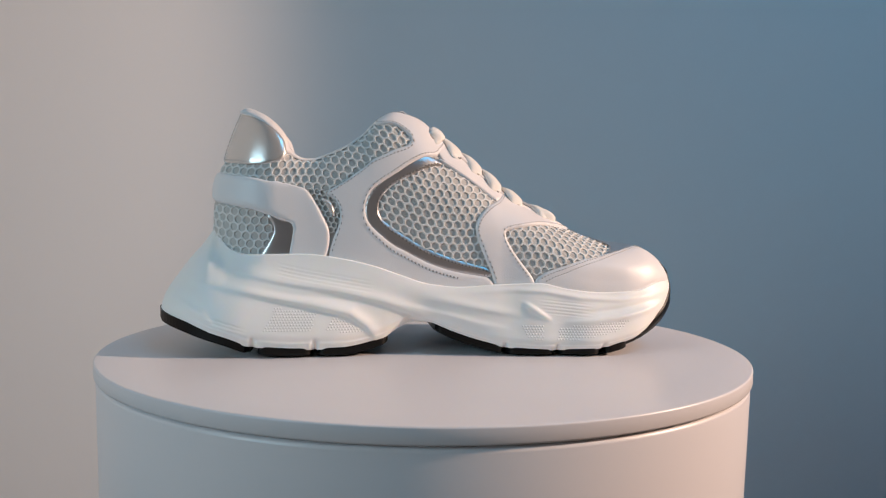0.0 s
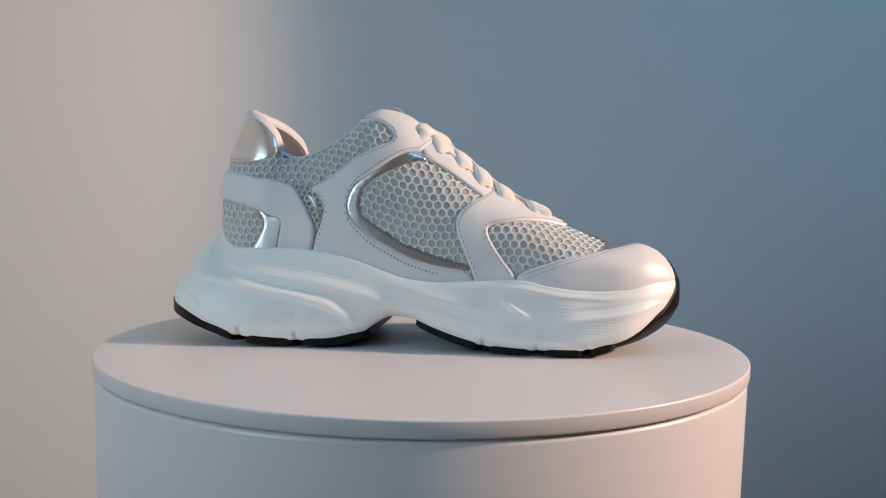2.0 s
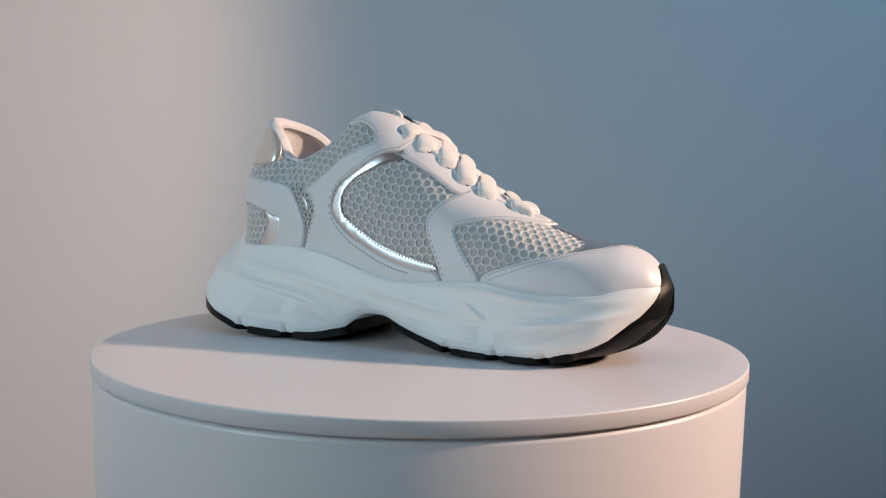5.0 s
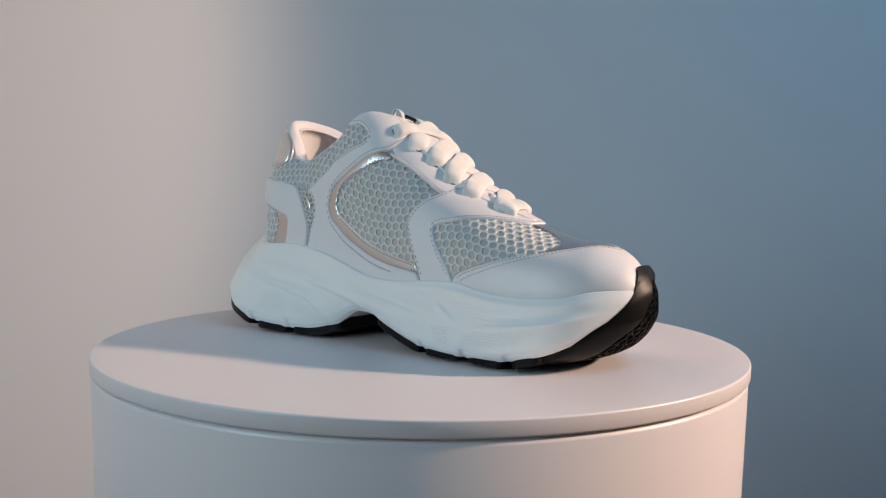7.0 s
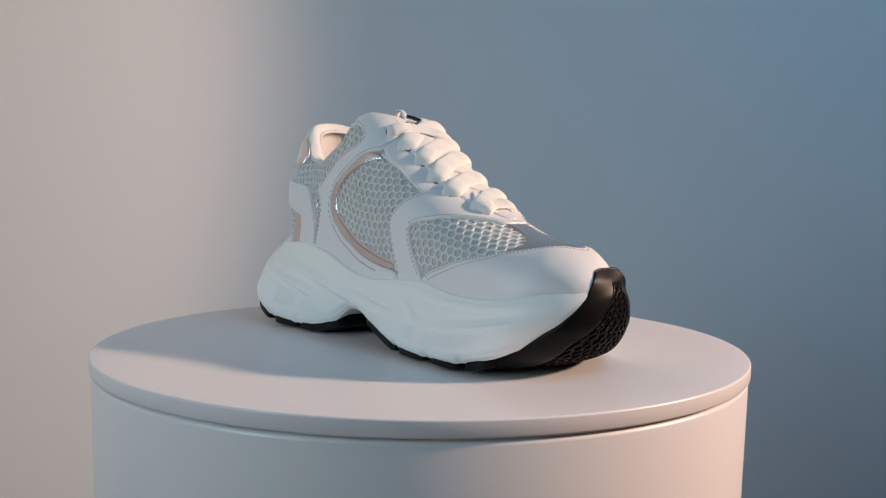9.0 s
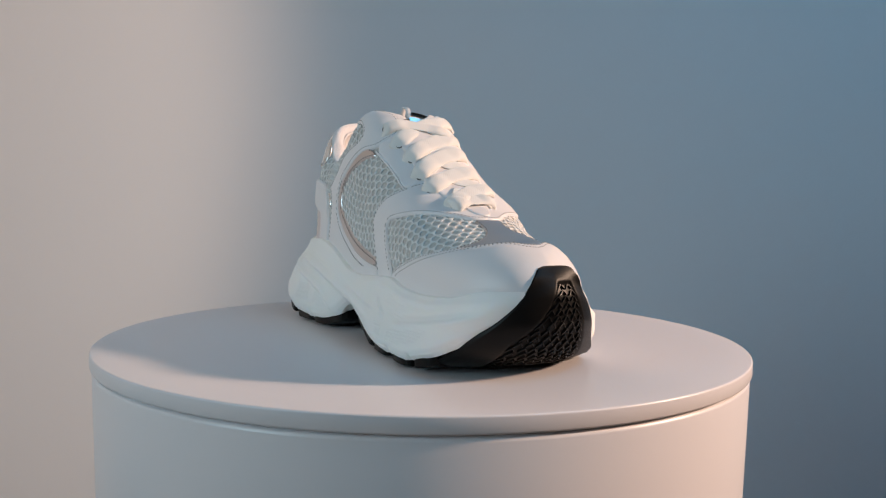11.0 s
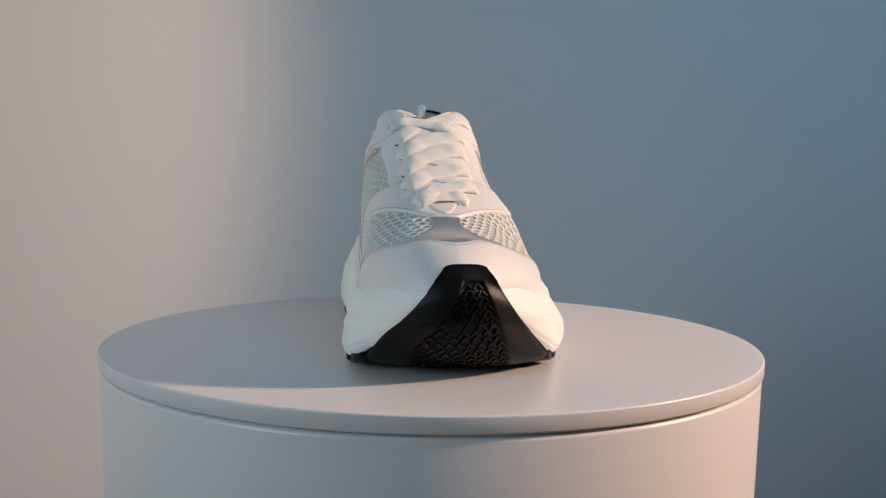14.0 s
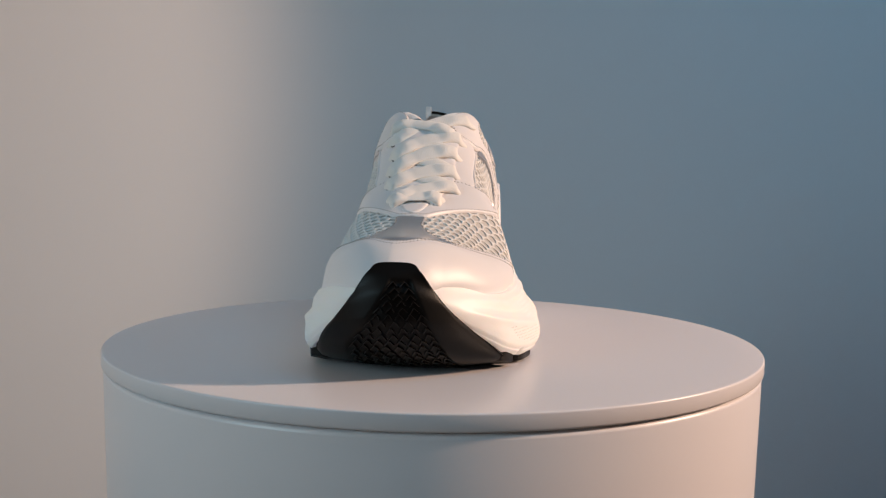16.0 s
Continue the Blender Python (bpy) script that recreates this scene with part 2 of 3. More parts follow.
def unclimb(s, w):
    t = np.clip((np.asarray(s) - GS[0]) / (GS[1] - GS[0]), 0, 238.999)
    i = t.astype(int)
    lo = np.array([np.interp(ww, GW[k], GB) for k, ww in zip(i, w)])
    hi = np.array([np.interp(ww, GW[k + 1], GB) for k, ww in zip(i, w)])
    return lo + (hi - lo) * (t - i)


# the midsole: v runs from the upper's edge (0) down to the outsole (1)
sole_half = curve((-.160, .0530), (-.1, .0545), (-.06, .0525), (-.035, .0480), (-.012, .0455), (.01, .048), (.04, .0545), (.065, .0575), (.085, .0562), (.105, .0505), (.118, .0460), (.135, .0395), (.1565, .034))
sole_mid = curve((-.160, 0), (0, -.001), (.05, .0010), (.07, .0010), (.085, -.0018), (.105, -.0050), (.12, -.0065), (.1565, -.0090))
sole_low = curve((-.160, .021), (-.14, .0170), (-.13, .0143), (-.115, .0103), (-.103, .0065), (-.076, .0044), (-.054, .0046), (-.030, .0098), (-.023, .0145),
                 (-.0136, .0190), (-.004, .0186), (.009, .0134), (.025, .0082), (.042, .0046), (.062, .0036), (.089, .0042), (.113, .009), (.126, .0150), (.137, .0225), (.1565, .034))
back_off = curve((0, .027), (.25, .022), (.5, .0135), (.8, .0035), (1, 0))


heel_rise = curve((-.134, .0135), (-.129, .0125), (-.122, .0066), (-.115, .0018), (-.107, 0), (.16, 0))


def sole_at(s, v, side=-1.0, push=0.0):
    """The midsole's outer face, from the bite line to the outsole; push moves it outward."""
    s, v = np.broadcast_arrays(np.asarray(s, float), np.asarray(v, float))
    fade = 1 - step((s + 0.160) / 0.09)
    x = s + back_off(v) * fade
    x = x + 0.32 * heel_rise(x) * (1 - step(v * 2.2))
    zt, zl = bite(x) + 0.0025 + heel_rise(x), sole_low(s)
    z = zt + (zl - zt) * v
    wt = (half(x) + 0.0042) * round_end((s + 0.160) / 0.060) * round_end((0.1512 - x) / 0.042)
    wl = sole_half(s) * round_end((s + 0.160) / 0.052) * round_end((0.1500 - s) / 0.037)
    wt = wt + lopsided(x, side) * wt / (half(x) + 0.0042)
    y = wt + (wl - wt) * step(v * 0.9 + 0.02) + 0.0035 * np.sin(np.pi * np.clip(v, 0, 1)) * round_end((s + 0.16) / 0.05)
    y = y - 0.0045 * step((v - 0.82) / 0.3)
    k = step(v * 1.3)
    x = x + toe_trim(s, y, side)
    return np.stack([x, mid_line(s) * (1 - k) + sole_mid(s) * k + side * (y + push), z], -1)


# ---- tools for the shoe ----
from mathutils.geometry import delaunay_2d_cdt


def sheet(rows):
    """Vertices and quads of a grid of points."""
    n, m = rows.shape[:2]
    faces = [(i * m + j, (i + 1) * m + j, (i + 1) * m + j + 1, i * m + j + 1) for i in range(n - 1) for j in range(m - 1)]
    return rows.reshape(-1, 3), faces


def ease(a, b, n):
    """Steps from a to b, close together at both ends."""
    return a + (b - a) * (1 - np.cos(np.linspace(0, np.pi, n))) / 2


def soften(pts, times=3, cut=0.25, reach=2.4):
    """A closed outline with its corners cut."""
    p = np.array(pts, float)
    for _ in range(times):
        q = np.roll(p, -1, 0)
        d = q - p
        k = np.minimum(cut, reach / (np.hypot(*d.T) + 1e-9))[:, None]
        p = np.stack([p + d * k, q - d * k], 1).reshape(-1, 2)
        reach *= 0.6
    return p


def resample(p, pitch):
    q = np.vstack([p, p[:1]])
    d = np.concatenate([[0], np.cumsum(np.hypot(*np.diff(q, axis=0).T))])
    n = max(8, int(d[-1] / pitch))
    t = np.arange(n) * d[-1] / n
    return np.stack([np.interp(t, d, q[:, 0]), np.interp(t, d, q[:, 1])], 1)


def inside(p, poly):
    x, y = p[:, 0:1], p[:, 1:2]
    x0, y0 = poly.T
    x1, y1 = np.roll(poly, -1, 0).T
    cross = ((y0 > y) != (y1 > y)) & (x < (x1 - x0) * (y - y0) / (y1 - y0 + 1e-12) + x0)
    return cross.sum(1) % 2 == 1


def edge_distance(p, poly):
    a, b = poly, np.roll(poly, -1, 0)
    ab = b - a
    t = np.clip(((p[:, None] - a) * ab).sum(-1) / ((ab ** 2).sum(-1) + 1e-12), 0, 1)
    return np.hypot(*np.moveaxis(p[:, None] - (a + t[..., None] * ab), -1, 0)).min(1)


def inward(poly, dist):
    t = np.roll(poly, -1, 0) - np.roll(poly, 1, 0)
    t /= np.hypot(*t.T)[:, None] + 1e-12
    n = np.stack([-t[:, 1], t[:, 0]], 1)
    area = (poly[:, 0] * np.roll(poly[:, 1], -1) - np.roll(poly[:, 0], -1) * poly[:, 1]).sum()
    return poly + n * dist * (1 if area > 0 else -1), t


def mirrored(halfway):
    """A near half of an outline, closed over the crest with its mirror image (millimetres)."""
    return list(halfway) + [(s, 2000 * GIRTH - b) for s, b in reversed(halfway)]


def fill(outline, pitch=1.7, rim=0.9):
    """An outline (mm) filled with triangles: points, triangles, distance of each point from the edge, the edge's points."""
    edge = resample(soften(outline), 1.2)
    ring, _ = inward(edge, 0.45)
    ring2, _ = inward(edge, 1.0)
    lo, hi = edge.min(0), edge.max(0)
    gx, gy = np.meshgrid(np.arange(lo[0], hi[0], pitch), np.arange(lo[1], hi[1], pitch), indexing="ij")
    gx[:, ::2] += pitch / 2
    grid = np.stack([gx.ravel(), gy.ravel()], 1)
    keep = [q[inside(q, edge) & (edge_distance(q, edge) > gap)] for q, gap in ((ring, 0.3), (ring2, 0.7), (grid, 1.25))]
    pts = np.vstack([edge] + keep)
    n = len(edge)
    v, _, tri, orig, _, _ = delaunay_2d_cdt([Vector(p) for p in pts], [(i, (i + 1) % n) for i in range(n)], [], 1, 1e-5)
    v = np.array([tuple(p) for p in v])
    where = {i: j for j, o in enumerate(orig) for i in o}
    return v, [tuple(t) for t in tri], edge_distance(v, edge), [where[i] for i in range(n)], edge


def panel(name, outline, lift, mat, parent, sides=(-1, 1), label="", stitch=(1.5,), puff=0.0, pitch=1.7, under=()):
    """A sheet of the upper cut to an outline given in mm along and up the shoe, with turned-down edges and its seams."""
    v, tri, dist, border, edge = fill(outline, pitch)
    rise = lift * (0.30 + 0.70 * (1 - (1 - np.clip(dist / 0.9, 0, 1)) ** 2)) + puff * step(dist / 9)
    made = []
    for side in sides:
        top = upper_at(v[:, 0] / 1000, v[:, 1] / 1000, side, rise)
        skirt = upper_at(v[border, 0] / 1000, v[border, 1] / 1000, side, np.full(len(border), -0.0006))
        n, k = len(v), len(border)
        faces = list(tri) + [(n + i, n + (i + 1) % k, n + k + (i + 1) % k, n + k + i) for i in range(k)]
        ob = soup(name, np.vstack([top, top[border], skirt]), [f if side < 0 else f[::-1] for f in faces], mat, parent, label)
        made.append(ob)
        for inset in stitch:
            seam(edge, inset, lift + puff * float(step(inset / 9)), side, ob, under)
    return made


def seam(edge, inset, lift, side, parent, under=(), dash=1.2, gap=0.8, wide=0.23):
    line, _ = inward(resample(edge, 0.4), inset)
    ok = edge_distance(line, edge) > inset * 0.9
    for cover in under:
        ok &= ~inside(line, soften(cover)) & (edge_distance(line, soften(cover)) > 0.3)
    step_n = int((dash + gap) / 0.4)
    verts, faces = [], []
    for i in range(0, len(line) - step_n, step_n):
        j = i + int(dash / 0.4)
        if not (ok[i] and ok[j]) or min(line[i, 1], line[j, 1], 130 - line[i, 1]) < 3.0 or line[i, 0] < HEEL * 1000 + 0.5 or line[i, 0] > 142:
            continue
        a, b = line[i], line[j]
        d = b - a
        n = np.array([-d[1], d[0]]) / (np.hypot(*d) + 1e-9) * wide
        k = len(verts)
        ring = [(a - n, 0), (a - n * .6, 1), (a + n * .6, 1), (a + n, 0), (b - n, 0), (b - n * .6, 1), (b + n * .6, 1), (b + n, 0)]
        p = np.array([q for q, _ in ring]) / 1000
        up = np.array([lift - 0.00005 + 0.00026 * u for _, u in ring])
        verts += list(upper_at(p[:, 0], p[:, 1], side, up))
        faces += [(k, k + 4, k + 5, k + 1), (k + 1, k + 5, k + 6, k + 2), (k + 2, k + 6, k + 7, k + 3), (k, k + 1, k + 2, k + 3), (k + 4, k + 7, k + 6, k + 5)]
    if verts:
        tagged(soup("stitching", verts, faces, M_THREAD, parent), kind="stuff")


def honeycomb(outline, parent, lift=0.0007, pitch=5.0, sides=(-1, 1), turn=0.0):
    """A net of rounded six-sided holes over an outline, tucked under the sheets round it."""
    edge = resample(soften(outline), 1.0)
    flat = np.stack([edge[:, 0], climb(edge[:, 0] / 1000, edge[:, 1] / 1000) * 1000], 1)
    mid = flat.mean(0)
    reach = int(np.hypot(*(flat - mid).T).max() / pitch) + 3
    i, j = np.meshgrid(np.arange(-reach, reach + 1), np.arange(-reach, reach + 1), indexing="ij")
    cells = np.stack([(i + 0.5 * (j % 2)).ravel() * pitch, j.ravel() * pitch * math.sqrt(3) / 2], 1)
    c, s = math.cos(radians(turn)), math.sin(radians(turn))
    spin2 = np.array([[c, s], [-s, c]])
    cells = cells @ spin2 + mid
    cells = cells[inside(cells, flat) | (edge_distance(cells, flat) < 1.5)]
    ang6 = np.radians(np.arange(6) * 60 + 30)
    ang12 = np.radians(np.arange(12) * 30)
    outer = np.stack([np.cos(ang6), np.sin(ang6)], 1) * pitch / math.sqrt(3)
    out12 = np.stack([(np.roll(outer, 1, 0) + outer) / 2, outer], 1).reshape(-1, 2)
    circ = (np.stack([np.cos(ang12), np.sin(ang12)], 1) * 0.55 + out12 / np.hypot(*out12.T).max() * 0.5)
    rings = [(out12, 0.85), (circ * pitch * 0.452, 1.0), (circ * pitch * 0.418, 0.8), (circ * pitch * 0.395, 0.05)]
    p = np.stack([np.vstack([q @ spin2 for q, _ in rings]) + m for m in cells]).reshape(-1, 2)
    p[:, 0] = np.clip(p[:, 0], HEEL * 1000 + 0.03, TOE * 1000 - 1)
    p[:, 1] = unclimb(p[:, 0] / 1000, p[:, 1] / 1000) * 1000
    p[:, 1] = np.where(p[:, 0] < 0, np.minimum(p[:, 1], 1000 * GIRTH - 0.3), p[:, 1])
    up = np.tile(np.repeat([lift * h for _, h in rings], 12), len(cells))
    faces = [(k + r * 12 + i, k + r * 12 + (i + 1) % 12, k + r * 12 + 12 + (i + 1) % 12, k + r * 12 + 12 + i)
             for k in range(0, len(p), 48) for r in range(3) for i in range(12)]
    for side in sides:
        v = upper_at(p[:, 0] / 1000, p[:, 1] / 1000, side, up)
        soup("mesh_panel", v, [f if side < 0 else f[::-1] for f in faces], M_NET, parent, "open honeycomb mesh of off-white yarn")


# ---- the sneaker ----
shoe = tagged(new("sneaker"), "white chunky sneaker with honeycomb mesh and silver trim", "sneaker")

# outlines in mm: along the shoe, up the side
COLLAR_MESH = [(-130.97, 25.6), (-119.1, 26.6), (-110.6, 27.8), (-104.2, 30), (-97.8, 33), (-92.2, 38.2), (-88.5, 50), (-86, 61), (-75, 64), (-56, 64), (-42, 63), (-36, 57), (-30.6, 49.6), (-22.5, 45.5),
               (-15.6, 41.2), (-17.2, 36.7), (-27.2, 33), (-34.8, 32), (-42.8, 32.3), (-49.3, 31), (-55.3, 28.8), (-64.5, 25.6), (-74.5, 29.8), (-83.8, 30.7), (-88.6, 29.8),
               (-91, 28), (-93.4, 25.9), (-97.8, 24.6), (-104.2, 23.8), (-112.2, 23.1), (-130.97, 21.8)]
MID_MESH = [(-34.7, 14.4), (-33.1, 18.4), (-26.9, 21.3), (-11.1, 27.8), (3.6, 36.5), (21.1, 38.5), (36.9, 39.2), (24.7, 24.6), (21.1, 18.6), (23.9, 13.7),
            (30.4, 5.7), (8.9, 7.2), (-10.7, 7.9), (-23.3, 9.7), (-31.4, 11.7)]
TOE_MESH = [(40.5, 21.6), (44.5, 25.5), (52.4, 30.0), (63.0, 38.0), (74.0, 47.0), (84.9, 56.3), (97.1, 57.0), (105.3, 51.0), (108.1, 43.2), (101.5, 31.2),
            (79.7, 16.8), (58.5, 4.0), (48.5, 11.5), (42.5, 17.0)]
HEEL_MESH = [(-130.97, 12.6), (-109.9, 12.9), (-96.9, 12.2), (-92.0, 9.9), (-93.3, 6.2), (-97.7, 2.0), (-100.6, -1), (-109.5, -1), (-118.9, -1), (-130.97, -1)]
HEEL_SILVER = [(-98, 13.4), (-79.5, 13.4), (-80.7, 5.2), (-82.5, -1), (-102, -1), (-96.8, 2.5), (-92.6, 6.6), (-91.5, 10.2)]
WEDGE = [(-72.5, 27.5), (-68.5, 26.2), (-63.6, 25), (-57.2, 21.8), (-55, 17.5), (-55.3, 13), (-58.9, 8), (-64.2, 14), (-70.5, 23.1)]
COUNTER = [(-130.97, 22.3), (-127.1, 22.4), (-119.1, 22.8), (-112.2, 23.6), (-107, 24.1), (-102.2, 24.6), (-97.8, 25.1), (-95.5, 25.6), (-93.4, 26.4), (-91, 28.5), (-88.6, 30.3), (-83.8, 31.2), (-79.4, 31), (-74.5, 30.3),
           (-68.9, 22.8), (-63.3, 14.4), (-59.3, 8.9), (-62.1, -1), (-83.5, -1), (-81.8, 6.2), (-80.6, 12.6), (-87.4, 13.4), (-95, 12.9), (-103, 13.6), (-112.6, 13.4), (-130.97, 13)]
QUARTER = [(-64.6, 25.8), (-55.4, 29.0), (-42.8, 32.5), (-26.9, 33.0), (-16.4, 36.7), (-14.3, 41.0), (-22.1, 46.2), (-30.6, 50.3), (-36.5, 58), (-33, 64.6), (-23, 64.6),
           (-11, 64.6), (-3, 61), (7.0, 52.5), (1.0, 39.5), (-2.1, 37.0), (-24.1, 24.6), (-37.9, 21.1), (-41.2, 15.9), (-37.9, 10.7), (-26.5, 6.9), (-4.2, 5.3), (31.2, 3.7), (34.9, -1),
           (12.5, -1.5), (-3.8, -1.5), (-20.0, -1.5), (-35.9, -1.5), (-61.5, -1), (-59.6, 5), (-56.2, 10.5), (-54.4, 14.6), (-55.2, 18.4), (-58.4, 22.6)]
STRIP = [(-3.5, 37.2), (5.5, 37.5), (-11.5, 27.3), (-26.9, 20.9), (-32.6, 18.2), (-33.7, 14.4), (-31.0, 11.9), (-22.9, 9.9), (-9.9, 8.3), (8.9, 7.5), (31.2, 6.2),
         (32.0, 3.2), (-4.2, 4.6), (-26.5, 6.2), (-38.3, 10.3), (-41.8, 15.6), (-38.3, 21.4), (-23.7, 25.4)]
EYESTAY = [(-3, 47), (2.0, 38.2), (20, 38.4), (37.5, 38.2), (45, 54), (25, 54), (8, 55), (-1, 53)]
VAMP = [(37.3, 38.6), (42, 53), (53, 58), (66, 60.5), (70, 62), (72, 67.6), (86.5, 67.6), (86, 57.2), (74.5, 47.0), (63.2, 37.9), (52.4, 29.7), (43.4, 24.4), (39.2, 21.4), (41.6, 16.9), (47.9, 10.9), (56.0, 4.0),
        (57.7, -1), (35.3, -1), (30.8, 5.7), (23.9, 13.7), (21.5, 18.6), (25.5, 24.6)]
TOE_SILVER = [(83.5, 65), (84.2, 56.4), (90, 57.5), (97.3, 57.3), (105.7, 51.2), (108.6, 43.2), (101.5, 31), (90, 22.5), (97, 26), (116, 39), (128, 50), (133, 57.5), (134, 65)]
TOE_CAP = [(57.2, -1.5), (56.0, 3.0), (73.5, 13.2), (97, 27.8), (115, 41), (124.5, 50), (129.3, 57.5), (130.2, 65)]
HEEL_TAB = [(-130.97, 64), (-119, 64), (-108, 63), (-99, 61), (-92, 58), (-90, 50), (-90.6, 44.9), (-92.2, 37.5), (-100.6, 31.3), (-110.6, 28), (-126.7, 26.2), (-130.97, 26)]
TONGUE = [(4, 58), (9, 50), (25, 49), (45, 50), (62, 54), (82, 60), (84, 65)]


def build_upper():
    s, b = np.meshgrid(ease(HEEL, TOE, 180), np.linspace(-0.002, GIRTH, 44), indexing="ij")
    for side in (-1, 1):
        v, f = sheet(upper_at(s, b, side))
        soup("mesh_backing", v, f if side > 0 else [q[::-1] for q in f], M_BACK, shoe, "grey knit backing under the open mesh")
    for outline in (COLLAR_MESH, MID_MESH, TOE_MESH, HEEL_MESH):
        honeycomb(outline, shoe)
    honeycomb(WEDGE, shoe, pitch=3.3, lift=0.0016)
    panel("leaf_inset", [(-66.5, 24.7), (-61, 22.4), (-57.6, 18.6), (-57.2, 14.2), (-59.4, 15.6), (-62.8, 20.2)], 0.0022, M_PEARL, shoe, label="small pearly leaf-shaped inset in the mesh", stitch=())
    panel("silver_panel", HEEL_SILVER, 0.0012, M_SILVER, shoe, label="smooth mirror-silver foil heel inset", stitch=())
    panel("silver_strip", STRIP, 0.0012, M_SILVER, shoe, label="curved silver foil strip round the side mesh", stitch=(0.8,), under=(QUARTER, VAMP, EYESTAY))
    panel("silver_toe_strip", mirrored(TOE_SILVER), 0.0011, M_SILVER, shoe, (-1,), "silver foil strip across the vamp", stitch=(0.8,), under=(mirrored(TOE_CAP) + [(149, 131.5), (149, -1.5)], mirrored(VAMP)))
    panel("heel_tab", HEEL_TAB, 0.0013, M_PEARL, shoe, label="pearly silver heel tab", stitch=(1.3,), under=(COUNTER,))
    panel("eyestay", EYESTAY, 0.0013, M_LEATHER, shoe, label="smooth white leather lace stay", stitch=())
    panel("eyestay_piping", [(0.6, 37.2), (18, 37.6), (36.6, 37.6), (37.2, 38.9), (18, 39.0), (1.2, 38.7)], 0.0021, M_LEATHER, shoe, label="thin white piping along the lace stay", stitch=())
    panel("quarter_overlay", QUARTER, 0.0017, M_LEATHER, shoe, label="smooth white leather side overlay", stitch=(1.5,), under=(COUNTER, VAMP))
    panel("heel_counter", COUNTER, 0.0026, M_LEATHER, shoe, label="smooth raised white leather heel band", stitch=())
    panel("vamp_overlay", VAMP, 0.0018, M_LEATHER, shoe, label="smooth white leather forefoot overlay")
    panel("toe_cap", mirrored(TOE_CAP) + [(149, 131.5), (149, -1.5)], 0.0018, M_LEATHER, shoe, (-1,), "plain white leather toe cap", stitch=(1.4, 3.4), puff=0.0008)
    panel("tongue_cover", mirrored(TONGUE), 0.0024, M_LEATHER, shoe, (-1,), "white leather tongue under the laces", stitch=())


def build_collar():
    """The padded rim and the knit lining inside the opening, the insole and the tongue's top."""
    s = np.concatenate([ease(HEEL, -0.09, 50), np.linspace(-0.0885, -0.004, 60)])
    rows = [(.0632, -.0015, 0), (.0645, -.0017, .0008), (.0650, -.0006, .0010), (.065, .0012, .0016), (.065, .0034, .0016), (.065, .0055, .0004), (.0645, .0072, -.0014),
            (.062, .0082, -.0015), (.056, .0086, 0), (.045, .0086, 0), (.030, .0080, 0), (.012, .0070, 0), (.004, .006, 0)]
    for side in (-1, 1):
        outer = [upper_at(s, np.full_like(s, b), side) for b, _, _ in rows]
        lines = []
        for p, (b, t, dz) in zip(outer, rows):
            c = np.stack([np.maximum(p[:, 0], -0.078), mid_line(s), p[:, 2]], -1)
            d = c - p
            d /= np.linalg.norm(d, axis=1, keepdims=True) + 1e-9
            swell = 1 + 1.3 * (1 - step((s + 0.096) / 0.02))
            lines.append(p + d * t + np.stack([0 * s, 0 * s, dz * swell], -1))
        v, f = sheet(np.stack(lines, 1))
        soup("collar_lining", v, f if side > 0 else [q[::-1] for q in f], M_LINING, shoe, "padded pinkish white knit lining of the collar")
    u, w = np.meshgrid(np.linspace(-.122, .04, 40), np.linspace(-1, 1, 14), indexing="ij")
    y = w * (half(u) - 0.004) * round_end((u + .128) / .045)
    v, f = sheet(np.stack([u, mid_line(u) + y, bite(u) + 0.004 + 0 * w], -1))
    soup("insole", v, f, M_LINING, shoe)


def tongue_top():
    """The padded tongue that leans over inside the collar, with its foil patch, dark binding and ribbon loop."""
    t, w = np.meshgrid(np.linspace(0, 1, 22), np.linspace(-1, 1, 21), indexing="ij")
    cx, cz = 0.015 - 0.046 * t + 0.017 * t ** 2, 0.1020 + 0.0342 * t
    wide = 0.0150 - 0.0040 * t ** 2
    y = -0.0045 + 0.0085 * step(t * 1.2) + w * wide
    sag = 0.003 * w ** 2
    tilt = -0.0030 * w * step(t * 1.5)
    front = np.stack([cx - sag * .3, y, cz - sag * .5 + tilt], -1)
    back = front + np.array([-0.0042, 0, -0.0022])
    rim = (front[-1:] + back[-1:]) / 2 + np.array([-0.0008, 0, 0.0007])
    v, f = sheet(np.concatenate([front, rim, back[::-1]]))
    tongue = soup("tongue", v, f, M_LINING, shoe, "padded tongue behind the laces")
    v, f = sheet(front[9:-2, 1:-1] + np.array([0.0007, 0, 0.0009]))
    soup("tongue_patch", v, f, M_SILVER, tongue, "silver foil patch on the tongue")
    v, f = sheet(np.stack([front[-2, 2:] + np.array([.0011, 0, .0009]), front[-1, 2:] + np.array([.0010, 0, .0009]), rim[0, 2:] + np.array([.0004, 0, .0005])]))
    soup("binding", v, f, M_RUBBER, tongue, "dark edge binding")
    ang = np.linspace(-0.5, math.pi + 0.5, 25)
    ring = [np.stack([-0.0180 + w * np.cos(ang) + 0.0004 * np.sin(ang * 3), -0.0072 + dy + 0.0006 * np.cos(ang), 0.1340 + h * np.sin(ang)], -1)
            for dy, w, h in ((.0016, .0042, .0080), (-.0016, .0042, .0080), (-.0016, .0035, .0073), (.0016, .0035, .0073), (.0016, .0042, .0080))]
    v, f = sheet(np.stack(ring, 1))
    soup("pull_loop", v, f, M_LEATHER, tongue, "small white ribbon pull loop")


